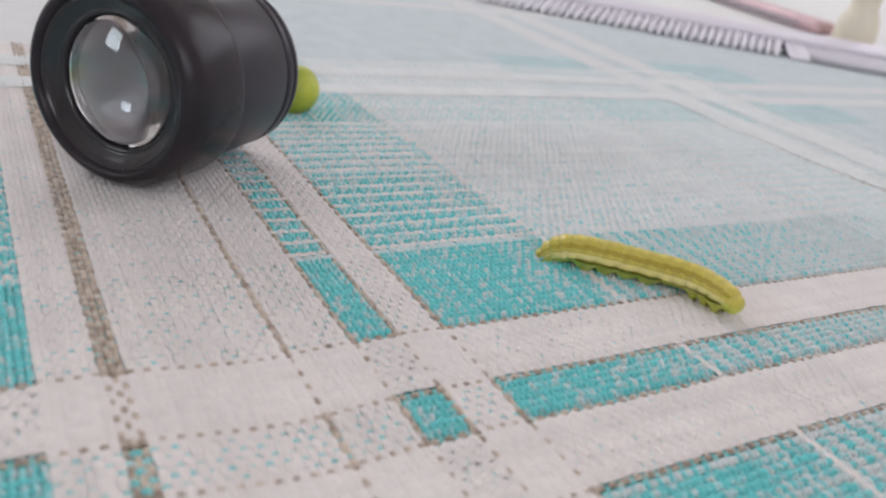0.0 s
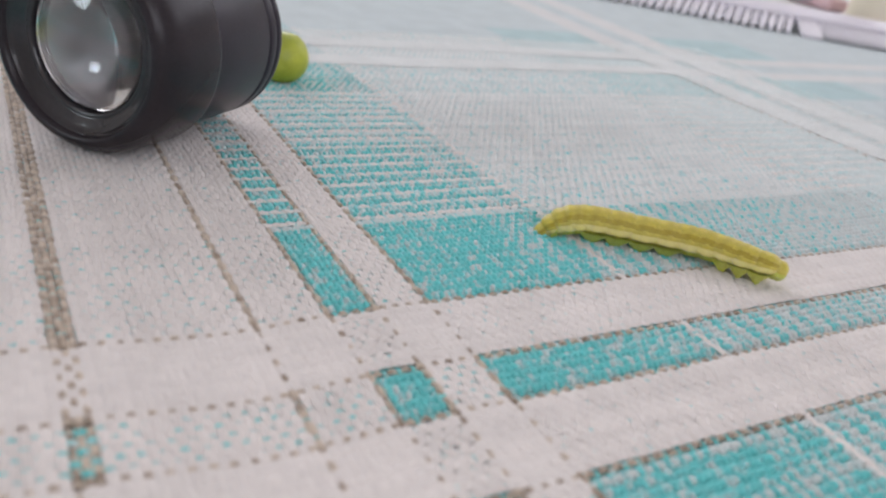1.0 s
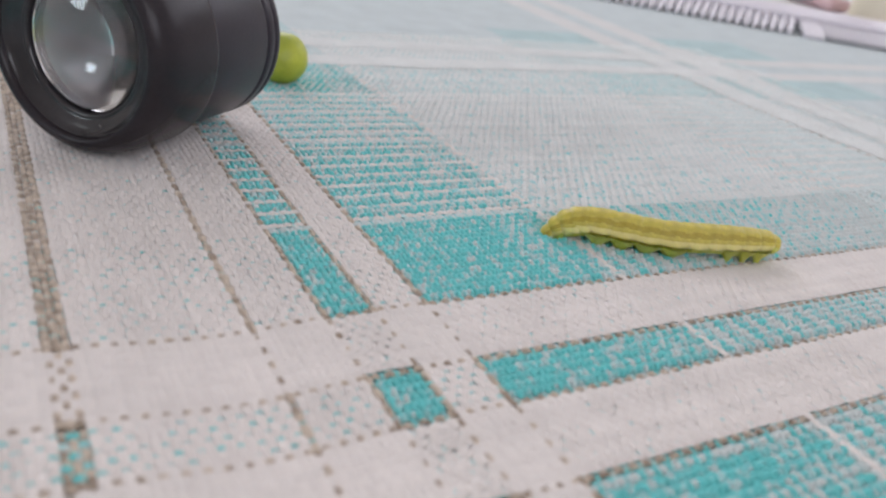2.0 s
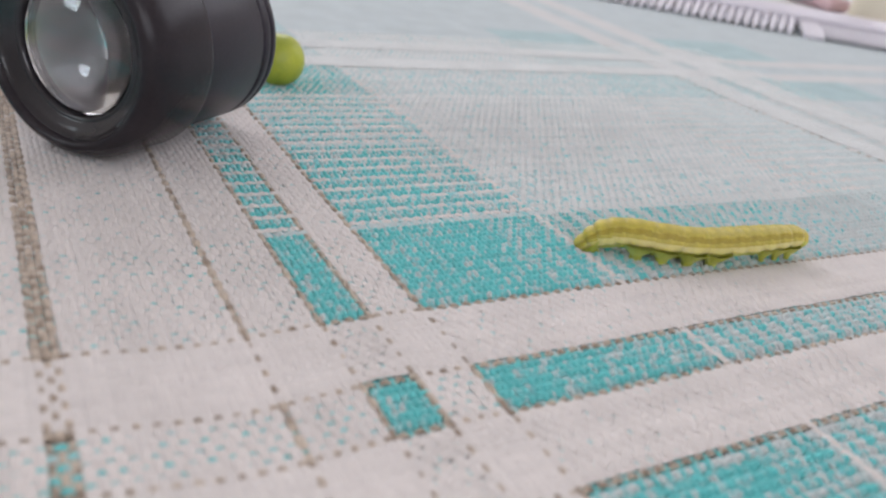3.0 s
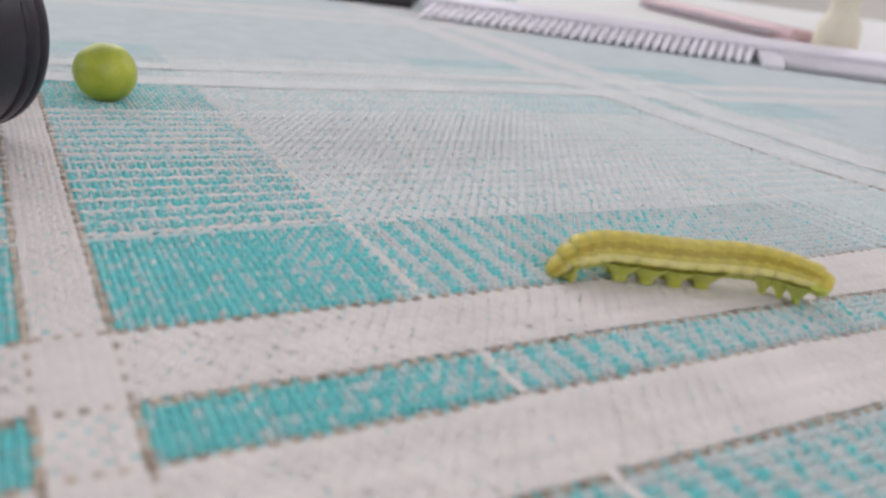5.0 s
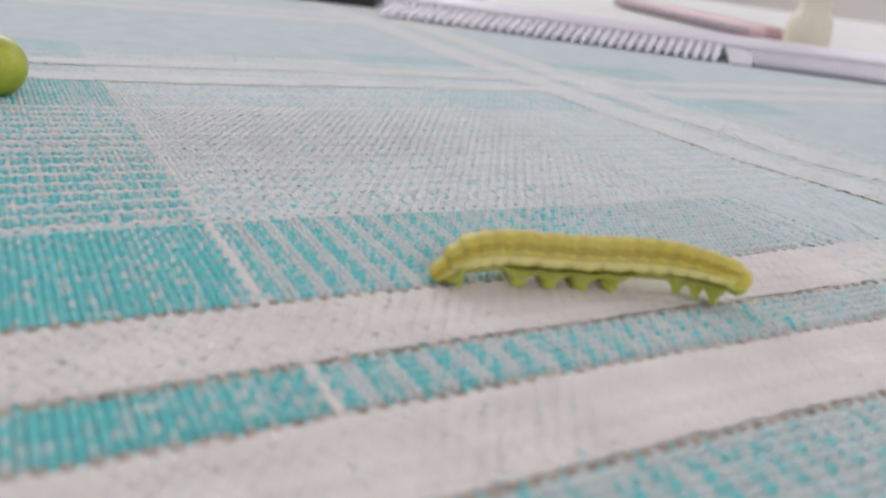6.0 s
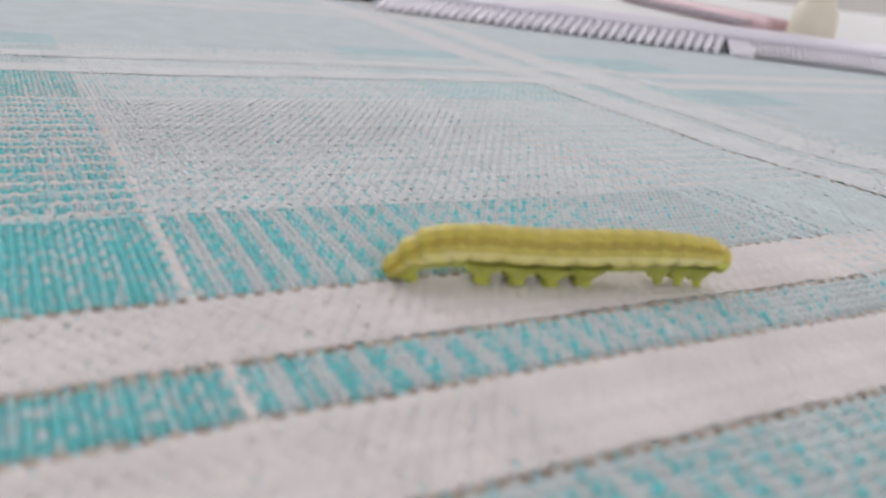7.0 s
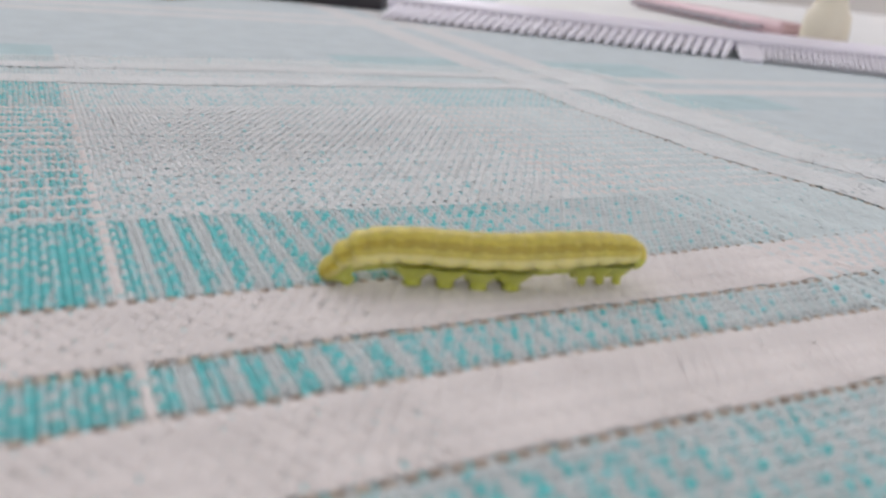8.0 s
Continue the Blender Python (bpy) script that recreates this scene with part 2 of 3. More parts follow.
def weave(name, along_y, parent):
    """All threads of one direction, as round crimped yarns, in one mesh."""
    rng = np.random.default_rng(3 if along_y else 4)
    p, q = (PX, PY) if along_y else (PY, PX)
    a0, a1, b0, b1 = (X0, X1, Y0, Y1) if along_y else (Y0, Y1, X0, X1)
    per = 3                                    # stations from one crossing to the next
    count, steps = int((a1 - a0) / p), int((b1 - b0) / q) * per + 1
    s = b0 + np.arange(steps) * q / per
    verts, kinds = [], []
    across_kind = weft_kind if along_y else warp_kind
    crossing = np.array([across_kind(b0 + n * q) for n in range(int((b1 - b0) / q) + 2)])
    other = crossing[np.rint((s - b0) / q).astype(int)]
    thin, tan = np.isin(other, THIN), other == 2
    ring = np.array((-1.0, -0.55, 0.0, 0.55, 1.0))
    for i in range(count):
        a = a0 + i * p
        kind = warp_kind(a) if along_y else weft_kind(a)
        x, y = (np.full(steps, a), s) if along_y else (s, np.full(steps, a))
        far = ease((x - 5.4) / 0.5) * ease((y - 6.3) / 0.3)         # the pale mixed field, where turquoise lies deep
        swell = far * (1 - ease((x - 9.8) / 1.2)) * (1 - ease((y - 10.7) / 0.5))
        wave = np.cos(math.pi * (s - b0) / q + (i % 2) * math.pi + (0 if along_y else math.pi))
        if kind == 2:                          # tan yarns ride high along the stripes
            half = p * (0.20 if a > 13 else 0.52 if along_y and a < 1 else 0.56 if along_y and a < 2 else 0.47 if along_y else 0.27)
            over = np.where(thin | ((y > 4.85) & (a < 2)), 0.010 * wave + 0.004 - 0.008 * (a > 13), 0.016 * wave - 0.009) if along_y else (0.016 - 0.006 * ease((s - 5.0) / 2.0)) * wave - 0.006 - 0.005 * ease((s - 4.2) / 2.0)
            if along_y and a < 1:              # the broad tan stripe sinks in the near bands
                over = over - 0.009 * (y < 4.0) - 0.012 * ((y > 3.4) & (y < 4.0))
            drop, rise = 0.016, 0.006
        elif kind in THIN:                     # thin turquoise yarns sink between thick pale ones
            half = p * (0.40 if along_y else 0.38)
            depth = np.where((y > 3.4) & (y < 3.98), 0.0145, np.where(x < 3.4, 0.0184, np.where(x > 10.5, 0.0115, np.where(x > 7.3, 0.0175, 0.0165)))) if not along_y else np.where(y > 6.4, 0.0150, np.where((y > 2.5) & (y < 4.86), 0.0205, 0.0170))
            over = np.where(thin, (0.019 - 0.012 * far + 0.006 * swell) * wave, 0.012 * wave - depth * (1 - 0.9 * far))
            drop, rise = 0.030 - 0.014 * far, 0.006
        elif kind == 5:                        # the far white stripes cover what crosses them
            half, over, drop, rise = p * 0.62, 0.003 * wave + 0.016, 0.004, 0.002
        else:
            half = p * np.where(x < 3.4, 0.57, np.where(x > 10.5, 0.67, 0.61))
            over = np.where(thin, np.where((x > 7.0) & (far < 0.5), 0.0052, 0.0078 + 0.0060 * swell) * wave + 0.0020, np.where(tan, 0.005 * wave, 0.0040 * wave * (1 + 2.4 * swell)))
            drop, rise = np.where(thin, 0.007, 0.005 + 0.007 * swell), 0.003
            if not along_y and a > 6.4:        # covered by the pale and tan warp
                over = np.where((s < 2.45) | ((s > 2.94) & (s < 3.42)), 0.008 * wave - 0.015, over)
        over = over + (-0.0050 if along_y else 0.0060) * swell
        grain = rng.normal(0, 0.0030, steps // per + 2).clip(-0.006, 0.006)
        over = over + np.interp(np.arange(steps), np.arange(len(grain)) * per, grain)
        wob = rng.normal(0, 0.0028, steps // 12 + 2)
        centre = a + np.interp(np.arange(steps), np.arange(len(wob)) * 12, wob)
        lump = rng.normal(0, 0.09, steps // 4 + 2).clip(-0.2, 0.2)
        if kind in (0, 3):                     # thick yarns spread where they lie on top
            half = half * (1 + np.where(thin & (x < 3.4), 0.12, 0.06 + 0.06 * far) * wave)
            if not along_y and a < 4.86:       # closely beaten up in the pale bands
                half = half * np.where(s > 3.4, 1.13, 1.0)
            if not along_y and 6.4 < a < 8.6:
                half = half * np.where((s > 2.45) & (s < 5.6) & (a > 6.55), 0.75, 1.0)
        if kind in THIN:                       # and thin ones draw together in between
            half = half * np.where(far > 0.5, (1.16 if along_y else 1.42) + 0.15 * wave, np.where(thin, 0.97 + 0.13 * wave, 1.15))
        width = half * (1 + np.interp(np.arange(steps), np.arange(len(lump)) * 4, lump))
        for off in ring:
            across = centre + off * width
            x, y = (across, s) if along_y else (s, across)
            y = y + sag(x, y)
            up = over + rise - (drop + rise) * off * off
            verts.append(np.stack([x + bend(x, y), y, up + lie(x, y)], -1))
        dye = np.full(steps, kind)
        if kind in THIN:                       # the pale mixed field keeps only flecks of turquoise
            left = 0.04 + 0.40 * np.exp(-np.clip(x - 5.6, 0, 9) / 2.6 - np.clip(y - 6.4, 0, 9) / 1.5)
            luck = np.repeat(rng.random(steps // per + 1), per * (3 if along_y and 4.0 < a < 5.52 else 1))[:steps]
            bead = (0.62, 0.05, 0.25, 0.05)[i % 4] * ease((a - 4.0) / 0.7) if along_y and 4.0 < a < 5.52 else 0.05
            if a > 6.4 and not along_y:
                bead = 0.14 + 0.30 * ease((a - 6.4) / 2.5) + 0.22 * ease((x - 4.2) / 1.0)
            dye = np.where(luck < bead * (kind != 6), np.where(luck < 0.6 * bead, 7, 6), np.where((luck > 0.86) & (kind == 1), 4, dye))
            if along_y:                        # sunk warp between pale beads of weft
                pale = np.where(luck < 1.3 * left, 4, np.where(luck < 2.6 * left, 6, np.where(luck < 0.48, 3, 7)))
            else:
                pale = np.where(luck < 0.35 * left, 4, np.where(luck < 0.8 * left, 6, np.where(luck < 0.10 + 0.8 * ease((x - 10.3) / 0.8), 3, np.where(luck < 0.4, 7, 5))))
            if not along_y and a > 11.0:       # a last turquoise band before the white stripes
                pale = np.where(luck < 0.2 + 0.7 * ease((x - 10.4) / 0.6), 6, pale)
            dye = np.where(far > 0.5, pale, dye)
            if not along_y:                    # the turquoise bands pale among the stripes
                stripe = np.rint((x - X0) / PX).astype(int) % 4 > 1
                dye = np.where((x > 5.72) & (x < 8.6) & (far < 0.5) & (luck < np.where(stripe, 0.93, 0.10)), np.where(luck < 0.8, 7, 6), dye)
                dye = np.where((x > 6.8) & (far < 0.5) & (luck < ease((x - 6.8) / 3.6) * 0.93), np.where(luck < 0.25, 6, np.where(x < 10.0, 7, 3)), dye)
        if kind in (0, 3):
            dye = np.where((far > 0.5) & (x < 10.4), 5, dye)
        if kind in (0, 3) and not along_y and 6.4 < a < 11:
            luck = np.repeat(rng.random(steps // per + 1), per)[:steps]
            dye = np.where((luck < 0.22) & (s > 3.42) & (s < 5.6), 4, dye)
        kinds.append(np.tile(dye[:-1], len(ring) - 1))
    v = (np.concatenate(verts) * CM).astype(np.float32)
    rows = len(ring)
    base = np.arange(count)[:, None, None] * rows * steps
    j = np.arange(steps - 1)[None, None, :]
    k = np.arange(rows - 1)[None, :, None]
    one = base + k * steps + j
    quad = np.stack([one, one + steps, one + steps + 1, one + 1], -1)
    if along_y is False:
        quad = quad[..., ::-1]
    quad = quad[..., ::-1].reshape(-1, 4)
    me = bpy.data.meshes.new(name)
    me.vertices.add(len(v))
    me.vertices.foreach_set("co", v.ravel())
    me.loops.add(quad.size)
    me.loops.foreach_set("vertex_index", quad.ravel().astype(np.int32))
    me.polygons.add(len(quad))
    me.polygons.foreach_set("loop_start", (np.arange(len(quad)) * 4).astype(np.int32))
    for m in (yarn_pale, yarn_teal, yarn_tan, yarn_ice, yarn_fleck, yarn_white, yarn_mint, yarn_thin):
        me.materials.append(m)
    me.polygons.foreach_set("material_index", np.concatenate(kinds).astype(np.int32))
    me.polygons.foreach_set("use_smooth", np.ones(len(quad), bool))
    me.update(calc_edges=True)
    ob = new(name, me)
    ob.parent = parent
    return tagged(ob, "pale, turquoise and tan crimped yarns", kind="stuff")


cloth = tagged(holder("tablecloth", 0, 0, 0), "turquoise and off-white checked woven cotton tablecloth", "tablecloth")
weave("warp_yarn", True, cloth)
weave("weft_yarn", False, cloth)


def cloth_sheet():
    """The rest of the cloth: checks and stripes as fields of one sheet, which runs on below the woven stretch."""
    xs = sorted([-50, -42.1, -40.5, -38.9, -30, -22, -20.4, -19.3, -13, -9.0, -8.3, -7.6, -6.9, X0, 1.9, 3.36, 5.6, 10.8, 13.45, 14.3, 14.95, 15.82, 16.55, 19, 24, 28.2, 29.0, 29.7, 30.6, 36, 42, 43.2, 44.0, 45.0, 52, 62, 71.5])
    ys = sorted([-30, -22, -12, -9.6, -8.8, -8.0, -2, Y0, 2.55, 4.81, 8, 11.0, 12.5, 13.1, 13.8, 14.4, 15.1, 16.4, 18.0, 20.0, 22.2, 23.0, 23.7, 24.6, 28, 33.0, 33.8, 34.6, 35.4, 42, 48.0, 49.0, 56, 63.0, 64.0, 73.5])
    bm = bmesh.new()
    # Below the yarns it is an added backing that lightens the dark gaps.
    grid = [[bm.verts.new((x + bend(x, y), y, -0.062 if X0 < x < 16.5 and Y0 < y < 15 else -0.045)) for x in xs] for y in ys]

    def shade(v, lines):
        for lo, hi, k in lines:
            if lo <= v < hi:
                return k
        return 1
    warp = ((1.9, 3.36, 0), (3.36, 5.6, 2), (-3, 1.9, 0), (13.45, 14.3, 0), (14.95, 15.82, 0), (28.2, 29.0, 0), (29.7, 30.6, 0), (43.2, 44, 0), (-8.3, -7.6, 0), (-20.4, -19.3, 0), (10.8, 13.45, 2), (15.82, 19, 2), (-40.5, -38.9, 0))
    weft = ((2.55, 4.81, 0), (12.5, 13.1, 0), (13.8, 14.4, 0), (22.2, 23.0, 0), (23.7, 24.6, 0), (33.0, 33.8, 0), (34.6, 35.4, 0), (-9.6, -8.8, 0), (14.4, 16.4, 2), (11.0, 12.5, 2), (-2, 2.55, 2))
    for j in range(len(ys) - 1):
        for i in range(len(xs) - 1):
            f = bm.faces.new((grid[j][i], grid[j][i + 1], grid[j + 1][i + 1], grid[j + 1][i]))
            a, b = shade((xs[i] + xs[i + 1]) / 2, warp), shade((ys[j] + ys[j + 1]) / 2, weft)
            f.material_index = 0 if 0 in (a, b) else (2 if a + b == 4 else 1)
    bm.normal_update()
    bmesh.ops.solidify(bm, geom=list(bm.faces), thickness=0.05)
    return bm


part("sheet", cloth_sheet(), [cloth_pale, cloth_mix, cloth_teal], cloth, smooth=False)


# ---- loupe ----
def loupe():
    top = tagged(holder("loupe", 0.98, 8.555, 1.172, 0, 2.2, 39.5), "black plastic eye loupe with a glass lens lying on its side", "magnifier")
    R = 1.18
    rim = [(0.07, 0.955), (0.03, 0.965), (0.008, 0.985), (0.0, 1.005), (0.004, 1.03), (0.025, 1.07), (0.065, 1.105), (0.12, 1.135), (0.20, 1.162), (0.30, 1.177), (0.40, R), (0.86, R), (0.895, R - 0.008), (0.915, R - 0.025), (0.925, R - 0.055), (0.925, 1.06), (0.90, 1.03)]
    bm, _ = lathe(bmesh.new(), rim, 112)
    part("rim", bm, black_plastic, top)
    bm, _ = lathe(bmesh.new(), [(0.52, 0.70), (0.58, 0.70), (0.70, 0.72), (1.6, 0.80), (2.30, 0.86)], 96)
    part("inner_wall", bm, inner_grey, top)
    barrel = [(0.90, 1.03), (0.93, 1.062), (0.96, 1.075), (1.05, 1.078), (1.98, 1.058), (2.0, 1.05), (2.012, 1.03), (2.03, 1.03), (2.045, 1.052), (2.06, 1.056), (2.15, 1.053), (2.165, 1.045), (2.175, 1.028), (2.19, 1.028), (2.205, 1.046), (2.25, 1.045), (2.30, 1.03), (2.335, 0.995), (2.345, 0.95), (2.34, 0.89), (2.30, 0.86)]
    bm, _ = lathe(bmesh.new(), barrel, 112)
    part("barrel", bm, satin_black, top)
    bm = bmesh.new()
    prof = [(0.22 - 0.17 * (1 - (q / 0.715) ** 2), max(q, 0.002)) for q in np.linspace(0.0, 0.715, 16)] + [(0.36, 0.715)] + [(0.36 + 0.14 * (1 - (q / 0.715) ** 2), max(q, 0.002)) for q in np.linspace(0.66, 0.0, 14)]
    lathe(bm, prof, 72)
    part("lens", bm, lens_glass, top, "clear convex glass lens")
    bm, _ = lathe(bmesh.new(), [(0.07, 0.955), (0.075, 0.945), (0.095, 0.935), (0.125, 0.88), (0.165, 0.80), (0.175, 0.785), (0.165, 0.77), (0.168, 0.752), (0.185, 0.735), (0.22, 0.722), (0.40, 0.720), (0.52, 0.70)], 112)
    part("retaining_ring", bm, black_gloss, top, "shiny black retaining ring")
    return top


loupe()


# ---- green pea ----
def pea():
    bm = bmesh.new()
    bmesh.ops.create_icosphere(bm, subdivisions=4, radius=0.40)
    for v in bm.verts:
        d = v.co.normalized()
        v.co *= 1 + 0.035 * noise.noise(d * 1.6) - 0.05 * max(0, d.z - 0.7)
        v.co.z *= 0.96
    return tagged(finish("pea", bm, pea_skin), "small round green pea on the cloth", "pea")


green_pea = pea()
green_pea.matrix_world = pose(4.2 * CM, 11.45 * CM, 0.36 * CM)


# ---- lavender comb ----
def comb():
    top = tagged(holder("comb", 23.35, 18.3, 0.0, 0, 0, -36.5), "pale lavender plastic hair comb with coarse and fine teeth", "comb")
    lean = Matrix.Rotation(radians(14), 4, "X")
    bm = box(bmesh.new(), -10.3, 9.5, 1.40, 2.3, -0.20, 0.20, 0.14, 4)
    part("spine", bm, comb_plastic, top).matrix_basis = lean

    def tooth(w, length, slant):
        b = bmesh.new()
        rings = []
        for k in range(7):
            f = k / 6
            y = 1.5 - length * f
            hw, hh = w * (1 + 0.12 * math.sin(math.pi * f) - 0.5 * f ** 3), 0.11 * (1 - 0.5 * f ** 2)
            if k == 6:
                hw, hh = w * 0.15, 0.03
            rings.append([b.verts.new((hw * cx - slant * length * f, y, hh * cz)) for cx, cz in ((-1, 0), (-0.6, 0.85), (0.6, 0.85), (1, 0), (0.6, -0.85), (-0.6, -0.85))])
        for r0, r1 in zip(rings, rings[1:]):
            for k in range(6):
                b.faces.new((r0[k], r0[(k + 1) % 6], r1[(k + 1) % 6], r1[k]))
        b.faces.new(rings[-1])
        return b
    x, n = -9.75, 0
    coarse = fine = None
    while x < 9.3:
        if n == 0 and x > 0.85:               # a broad tooth between the coarse and the fine ones
            n = 1
            o = part("broad_tooth", box(bmesh.new(), -0.36, 0.34, 0.10, 1.5, -0.09, 0.06, 0.05, 2), comb_plastic, top)
            o.matrix_basis = Matrix.Translation(((x + 0.25) * CM, 0, 0)) @ lean
            x += 0.71
        big = x < 0.85
        if big and coarse is None or not big and fine is None:
            o = part("tooth", tooth(0.116 if big else 0.058, 1.5 if big else 1.40, 0.22 if big else 0.10), comb_plastic, top)
            if big:
                coarse = o
            else:
                fine = o
        else:
            o = new("tooth", (coarse if big else fine).data)
            o.parent = top
        o.matrix_basis = Matrix.Translation((x * CM, 0, 0)) @ lean
        x += 0.29 if big else 0.165
    return top


comb()


# ---- white box lid behind, with a pink comb and a cream cap on it ----
def lid():
    top = tagged(holder("box_lid", 23.35, 18.3, -0.035, 0, 0, -36.5), "white plastic box lid lying upside down", "lid")
    part("plate", box(bmesh.new(), -7.5, 24, 2.45, 44, -0.03, 0.50, 0.12, 3), white_plastic, top)
    return top


lid()


def pink_comb():
    top = tagged(holder("pink_comb", 28.6, 20.15, 0.40, 0, 0, 76), "pink plastic comb with spaced grey teeth", "comb")
    part("handle", box(bmesh.new(), 0, 12, -0.50, 0.5, 0.09, 0.60, 0.22, 4), pink_plastic, top)
    b = bmesh.new()
    bmesh.ops.create_cone(b, cap_ends=True, segments=8, radius1=0.10, radius2=0.05, depth=0.9)
    bmesh.ops.rotate(b, cent=(0, 0, 0), matrix=Matrix.Rotation(radians(90), 3, "X"), verts=b.verts)
    first = part("tooth", b, dark_bristle, top, "grey tooth")
    for k in range(24):                        # a row along each edge
        o = first if k == 0 else new("tooth", first.data)
        o.parent = top
        o.location = ((1.0 + 0.85 * (k // 2)) * CM, (0.85, -0.85)[k % 2] * CM, 0.33 * CM)
    return top


pink_comb()


def cap():
    bm = bmesh.new()
    lathe(bm, [(0.0, 0.002), (0.0, 0.70), (0.05, 0.77), (0.55, 0.75), (0.95, 0.70), (1.15, 0.58), (1.35, 0.50), (1.6, 0.50), (1.85, 0.53), (1.93, 0.52), (1.97, 0.45), (1.97, 0.002)], 40)
    bmesh.ops.rotate(bm, cent=(0, 0, 0), matrix=Matrix.Rotation(radians(-90), 3, "Y"), verts=bm.verts)
    o = tagged(finish("bottle_cap", bm, cream_plastic), "cream-yellow plastic cap standing on the lid", "cap")
    o.matrix_world = pose(28.7 * CM, 18.95 * CM, 0.465 * CM)
    return o


cap()


# ---- things along the far side of the cloth ----
def flat_thing(name, x, y, rz, w, d, h, mat, label, category, trim=None):
    top = tagged(holder(name, x, y, -0.025, 0, 0, rz), label, category)
    part("cover", box(bmesh.new(), -w / 2, w / 2, -d / 2, d / 2, -0.07, h, 0.12, 2), mat, top)
    if trim:
        part("spine", box(bmesh.new(), -w / 2 - 0.05, -w / 2 + w * 0.3, -d / 2 - 0.02, d / 2 + 0.02, -0.06, h + 0.02, 0.1, 2), trim, top, "turquoise spine")
    return top


flat_thing("notebook", 15.4, 33.0, -30, 7.5, 9, 0.8, dark_cover, "dark notebook with a turquoise spine on the cloth", "notebook", teal_cover)
flat_thing("card_box", 7.6, 31.2, -28, 7.0, 6, 0.7, tan_card, "small tan cardboard box lying on the cloth", "box")


# ---- caterpillar ----
SPINES = {
    0.0: ((5.23, 5.86), (5.37, 5.68), (5.66, 5.48), (6.02, 5.22), (6.35, 4.93), (6.54, 4.62), (6.56, 4.30), (6.54, 4.05)),
    0.5: ((5.22, 5.80), (5.49, 5.74), (5.86, 5.56), (6.27, 5.37), (6.60, 5.10), (6.83, 4.73), (6.86, 4.34), (6.77, 3.94)),
    1.0: ((5.22, 5.77), (5.51, 5.69), (5.89, 5.48), (6.24, 5.23), (6.62, 5.03), (6.88, 4.71), (6.95, 4.36), (7.24, 4.13)),
    1.5: ((5.22, 5.76), (5.49, 5.68), (5.86, 5.47), (6.20, 5.22), (6.58, 5.01), (6.94, 4.79), (7.17, 4.63), (7.49, 4.57)),
    3.0: ((5.60, 5.58), (5.85, 5.50), (6.08, 5.30), (6.38, 5.12), (6.81, 4.99), (7.30, 4.96), (7.76, 4.90), (8.30, 4.90)),
    3.5: ((5.95, 5.43), (6.18, 5.36), (6.43, 5.18), (6.70, 4.97), (7.06, 4.86), (7.51, 4.83), (7.98, 4.74), (8.25, 4.51)),
    4.0: ((6.25, 5.29), (6.43, 5.20), (6.65, 5.01), (6.95, 4.89), (7.36, 4.80), (7.85, 4.81), (8.26, 4.65), (8.54, 4.33)),
    4.5: ((6.38, 5.00), (6.63, 4.95), (6.92, 4.87), (7.34, 4.83), (7.76, 4.77), (8.20, 4.66), (8.48, 4.44), (8.66, 4.07)),
    5.0: ((6.88, 4.95), (7.13, 4.94), (7.43, 4.86), (7.72, 4.71), (8.06, 4.57), (8.44, 4.46), (8.74, 4.23), (8.91, 3.80)),
    6.5: ((6.94, 4.87), (7.17, 4.83), (7.46, 4.75), (7.81, 4.67), (8.16, 4.56), (8.58, 4.49), (8.92, 4.28), (9.25, 3.84)),
    7.0: ((6.97, 4.87), (7.20, 4.81), (7.48, 4.74), (7.80, 4.64), (8.14, 4.53), (8.54, 4.47), (8.90, 4.34), (9.49, 4.10)),
    7.5: ((6.98, 4.88), (7.22, 4.83), (7.50, 4.76), (7.82, 4.65), (8.14, 4.54), (8.49, 4.47), (8.84, 4.40), (9.43, 4.24)),
    8.0: ((6.99, 4.89), (7.24, 4.84), (7.51, 4.77), (7.82, 4.66), (8.14, 4.54), (8.49, 4.46), (8.84, 4.41), (9.38, 4.30)),
}
SHARE = (0.7, 0.6, 0.6, 0.8, 1.5, 1.5, 1.5, 1.5, 1.0, 1.1, 0.95, 0.9, 0.9, 0.8)
GIRTH = (0.098, 0.134, 0.158, 0.162, 0.168, 0.169, 0.168, 0.169, 0.170, 0.168, 0.163, 0.154, 0.141, 0.118)
PROLEGS, TRUE_LEGS = (4, 5, 6, 7), (10, 11, 12)
STRETCH = sum(SHARE)


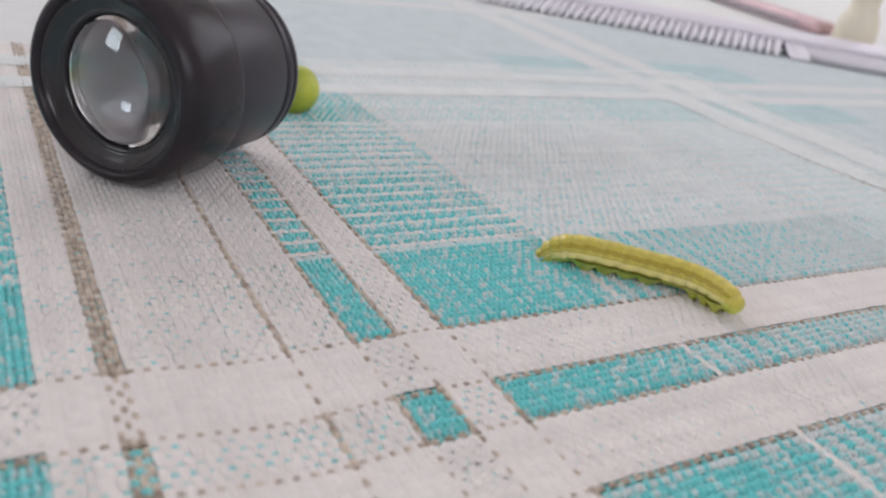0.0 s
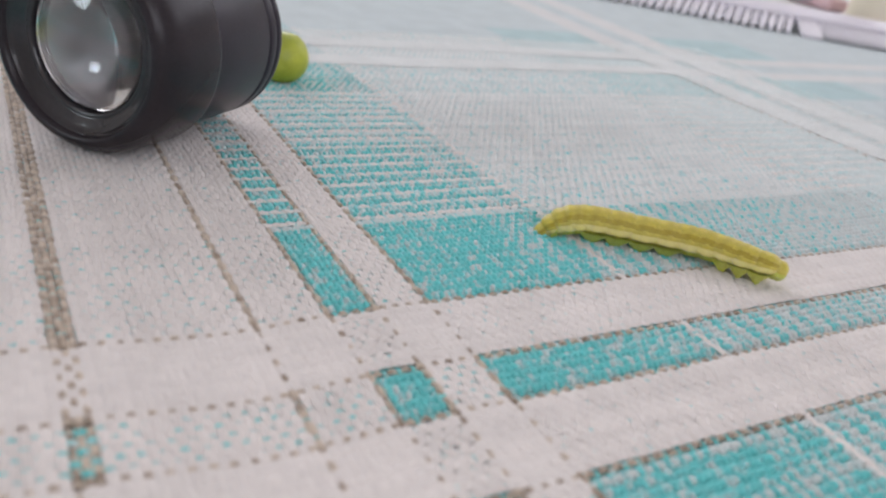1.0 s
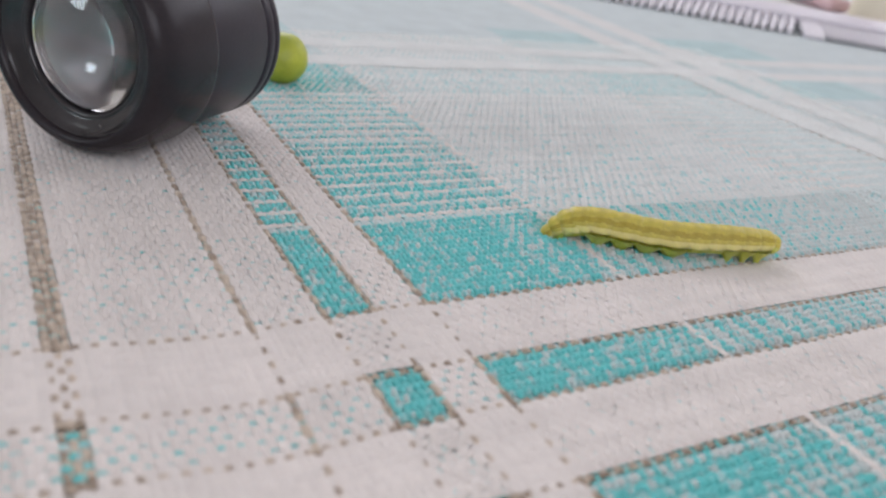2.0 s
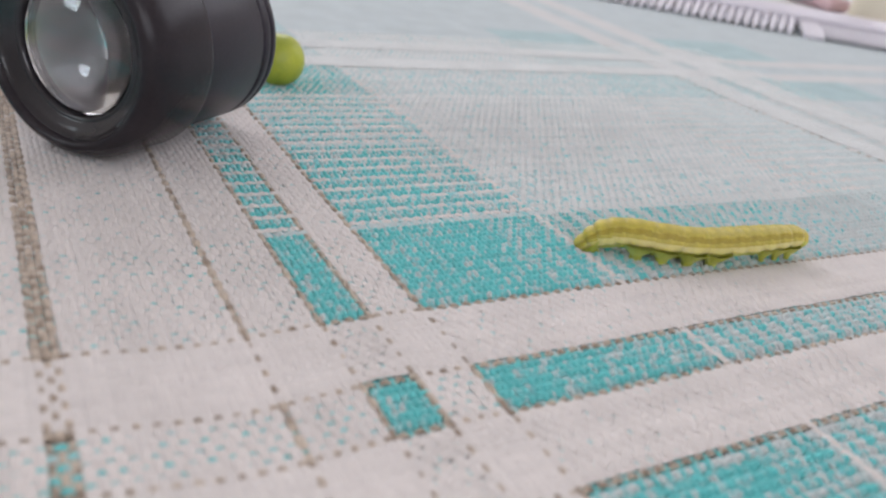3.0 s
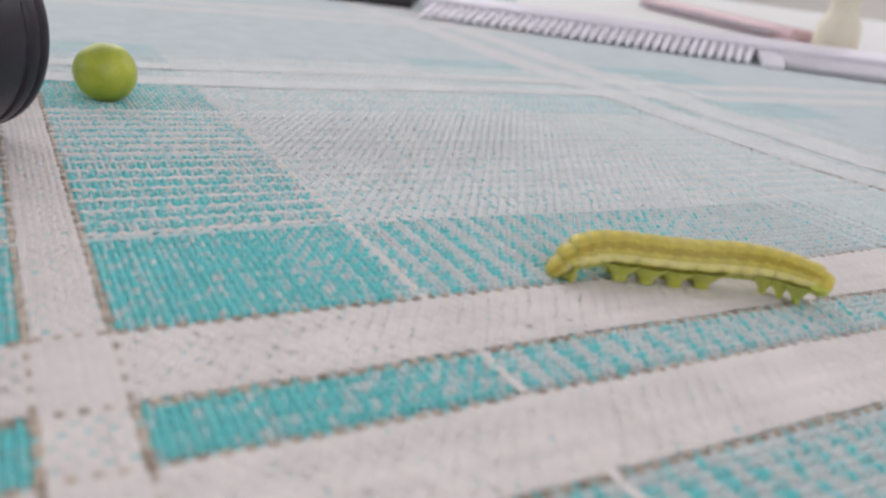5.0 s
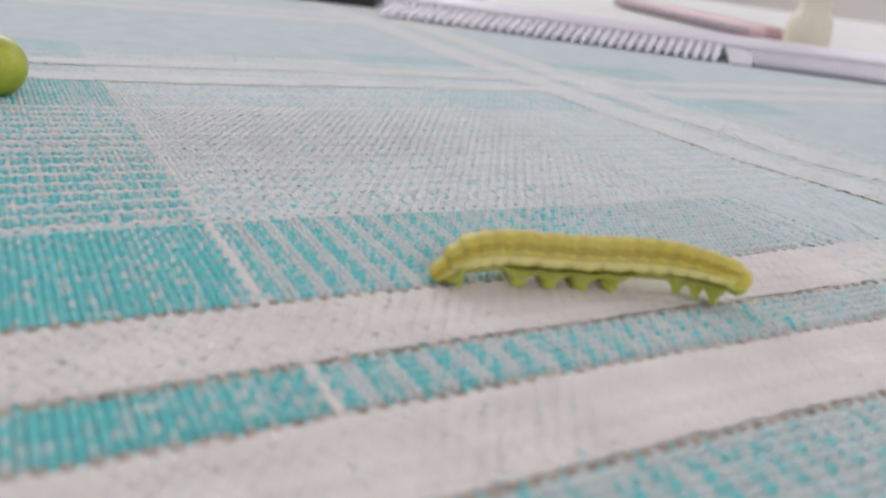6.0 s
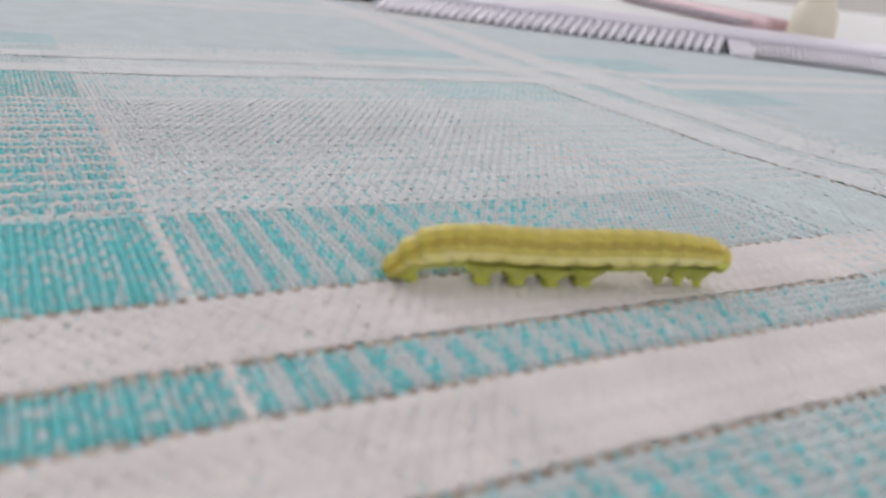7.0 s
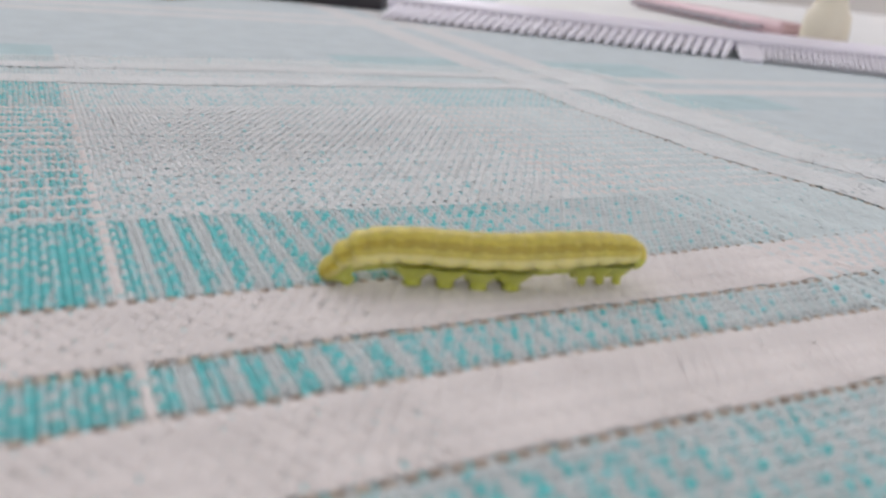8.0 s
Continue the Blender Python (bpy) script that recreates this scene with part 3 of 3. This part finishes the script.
def segment_mesh(r, h):
    """One ring of the body: a soft barrel with a scalloped ridge along each flank and a green underside."""
    bm = bmesh.new()
    seg, rings = 72, []
    steps = 21
    for j in range(steps):
        s = -1 + 2 * j / (steps - 1)
        edge = max(0.0, 1 - abs(s) ** 4.0) ** 0.5 if abs(s) < 1 else 0.0
        rr = r * max(0.02, edge) * (1.0 + 0.015 * math.cos(12.5 * s))
        ring = []
        for k in range(seg):
            a = 2 * math.pi * k / seg                      # 0 is the back
            d = math.degrees(min(a, 2 * math.pi - a))
            fold = 0.12 + 0.88 * math.cos(min(1.0, abs(s) / 0.60) * math.pi / 2) ** 2
            f = 1 + 0.22 * fold * math.exp(-((d - 102) / 11) ** 2) - 0.02 * math.exp(-((d - 122) / 9) ** 2) - 0.045 * math.exp(-((d - 58) / 11) ** 2) - 0.02 * math.exp(-(d / 20) ** 2)
            ring.append(bm.verts.new((s * h, rr * f * math.sin(a), rr * f * math.cos(a) * 0.97)))
        rings.append(ring)
    for j, (a, b) in enumerate(zip(rings, rings[1:])):
        mid = abs(-1 + 2 * (j + 0.5) / (steps - 1))
        for k in range(seg):
            f = bm.faces.new((a[k], a[(k + 1) % seg], b[(k + 1) % seg], b[k]))
            d = (k + 0.5) * 360 / seg
            d = min(d, 360 - d)
            f.material_index = 0 if d < 46 + 5 * mid else 1 if d < 67 + 5 * mid else 0 if d < 84 else 2 if d < 116 - 14 * mid ** 2 else 3
    bm.faces.new(rings[0][::-1])
    bm.faces.new(rings[-1])
    return bm


def leg_mesh(top, foot, r0, r1, lean=0.0, sides=14):
    """A stubby cone that flares into the belly and ends in a small pad."""
    bm = bmesh.new()
    rings = []
    for f, g in ((0, 1.35), (0.2, 1.25), (0.38, 1.08), (0.54, 0.86), (0.68, 0.70), (0.82, 0.70), (0.93, 0.86), (1.0, 0.6)):
        q = (r0 + (r1 - r0) * f) * g
        rings.append([bm.verts.new((lean * f + q * math.cos(2 * math.pi * k / sides), 0.8 * q * math.sin(2 * math.pi * k / sides), top + (foot - top) * f)) for k in range(sides)])
    for a, b in zip(rings, rings[1:]):
        for k in range(sides):
            bm.faces.new((a[k], a[(k + 1) % sides], b[(k + 1) % sides], b[k]))
    bm.faces.new(rings[-1])
    return bm


def body_poses(points, gather=1.0):
    """Poses of the pieces from tail to head along a smooth curve through the points."""
    p = np.array(points)
    d = np.r_[0, np.cumsum(np.linalg.norm(np.diff(p, axis=0), axis=1))]
    fine = np.linspace(0, d[-1], 200)
    curve = np.stack([np.interp(fine, d, p[:, n]) for n in (0, 1)], -1)
    for _ in range(3):
        k = 17
        pad = np.concatenate([2 * curve[:1] - curve[k:0:-1], curve, 2 * curve[-1:] - curve[-2:-k - 2:-1]])
        curve = np.stack([np.convolve(pad[:, n], np.ones(2 * k + 1) / (2 * k + 1), "valid") for n in (0, 1)], -1)
    out, run = [], 0.0
    for i, w in enumerate(SHARE):
        u = 0.04 + 0.96 * ((run + w / 2) / STRETCH) ** gather
        run += w
        j = u * 199
        x, y = (np.interp(j, np.arange(200), curve[:, n]) for n in (0, 1))
        e, g = (np.array([np.interp(np.clip(j + o, 0, 199), np.arange(200), curve[:, n]) for n in (0, 1)]) for o in (-7, 7))
        z = 0.248 + 0.012 * math.sin(u * 9) - 0.16 * math.exp(-(u / 0.10) ** 2) - 0.03 * math.exp(-((1 - u) / 0.05) ** 2)
        tilt = -55 * math.exp(-(u / 0.10) ** 2) + 14 * math.exp(-((1 - u) / 0.05) ** 2)
        out.append((x, y, z, tilt, math.degrees(math.atan2(g[1] - e[1], g[0] - e[0]))))
    return out


def caterpillar():
    top = tagged(holder("caterpillar", 0, 0, 0), "yellow-green smooth caterpillar crawling over the cloth", "caterpillar")
    skins = [bug_green, bug_stripe, bug_light, bug_leg]
    pieces = []
    for i, (w, r) in enumerate(zip(SHARE, GIRTH)):
        if i == 13:
            o = part("head", segment_mesh(r, 0.125), [bug_green, bug_green, bug_leg, bug_leg], top, "small rounded yellow-green head")
        else:
            o = part("segment", segment_mesh(r, 0.100 * w + 0.132), skins, top)
        pieces.append(o)
        if i == 0:
            for y in (-0.065, 0.065):
                g = part("proleg", leg_mesh(0.0, -0.150, 0.105, 0.060, -0.02), bug_leg, o)
                g.location = (-0.03 * CM, y * CM, 0)
        if i in PROLEGS:
            for y in (-0.085, 0.085):
                g = part("proleg", leg_mesh(-0.06, -0.254, 0.160, 0.076), bug_leg, o)
                g.location = (0, y * CM, 0)
        if i in TRUE_LEGS:
            for y in (-0.075, 0.075):
                g = part("leg", leg_mesh(-0.06, -0.246, 0.115, 0.034, 0.03), bug_leg, o)
                g.location = (0, y * CM, 0)
    return top, pieces


crawler, crawler_pieces = caterpillar()


def motions():
    whole, single = [], [[] for _ in crawler_pieces]
    for t, points in SPINES.items():
        low = np.interp(t, (1.5, 3.8), (0.06, 0.0))          # it lies lower on its legs at first
        points = [(x + 1.2 * low, y + 2.6 * low) for x, y in points]
        poses = body_poses(points, 1.15 - 0.15 * min(1.0, max(0.0, (t - 3.5) / 2.0)))
        x, y, _, _, turn = poses[6]
        m = pose(x * CM, y * CM, 0, 0, 0, turn)
        whole.append((t, m))
        for rows, (px, py, pz, tilt, rz) in zip(single, poses):
            rows.append((t, m.inverted() @ pose(px * CM, py * CM, (pz - low) * CM, 0, tilt, rz)))
    walk(crawler, whole)
    for piece, rows in zip(crawler_pieces, single):
        walk(piece, rows)


motions()
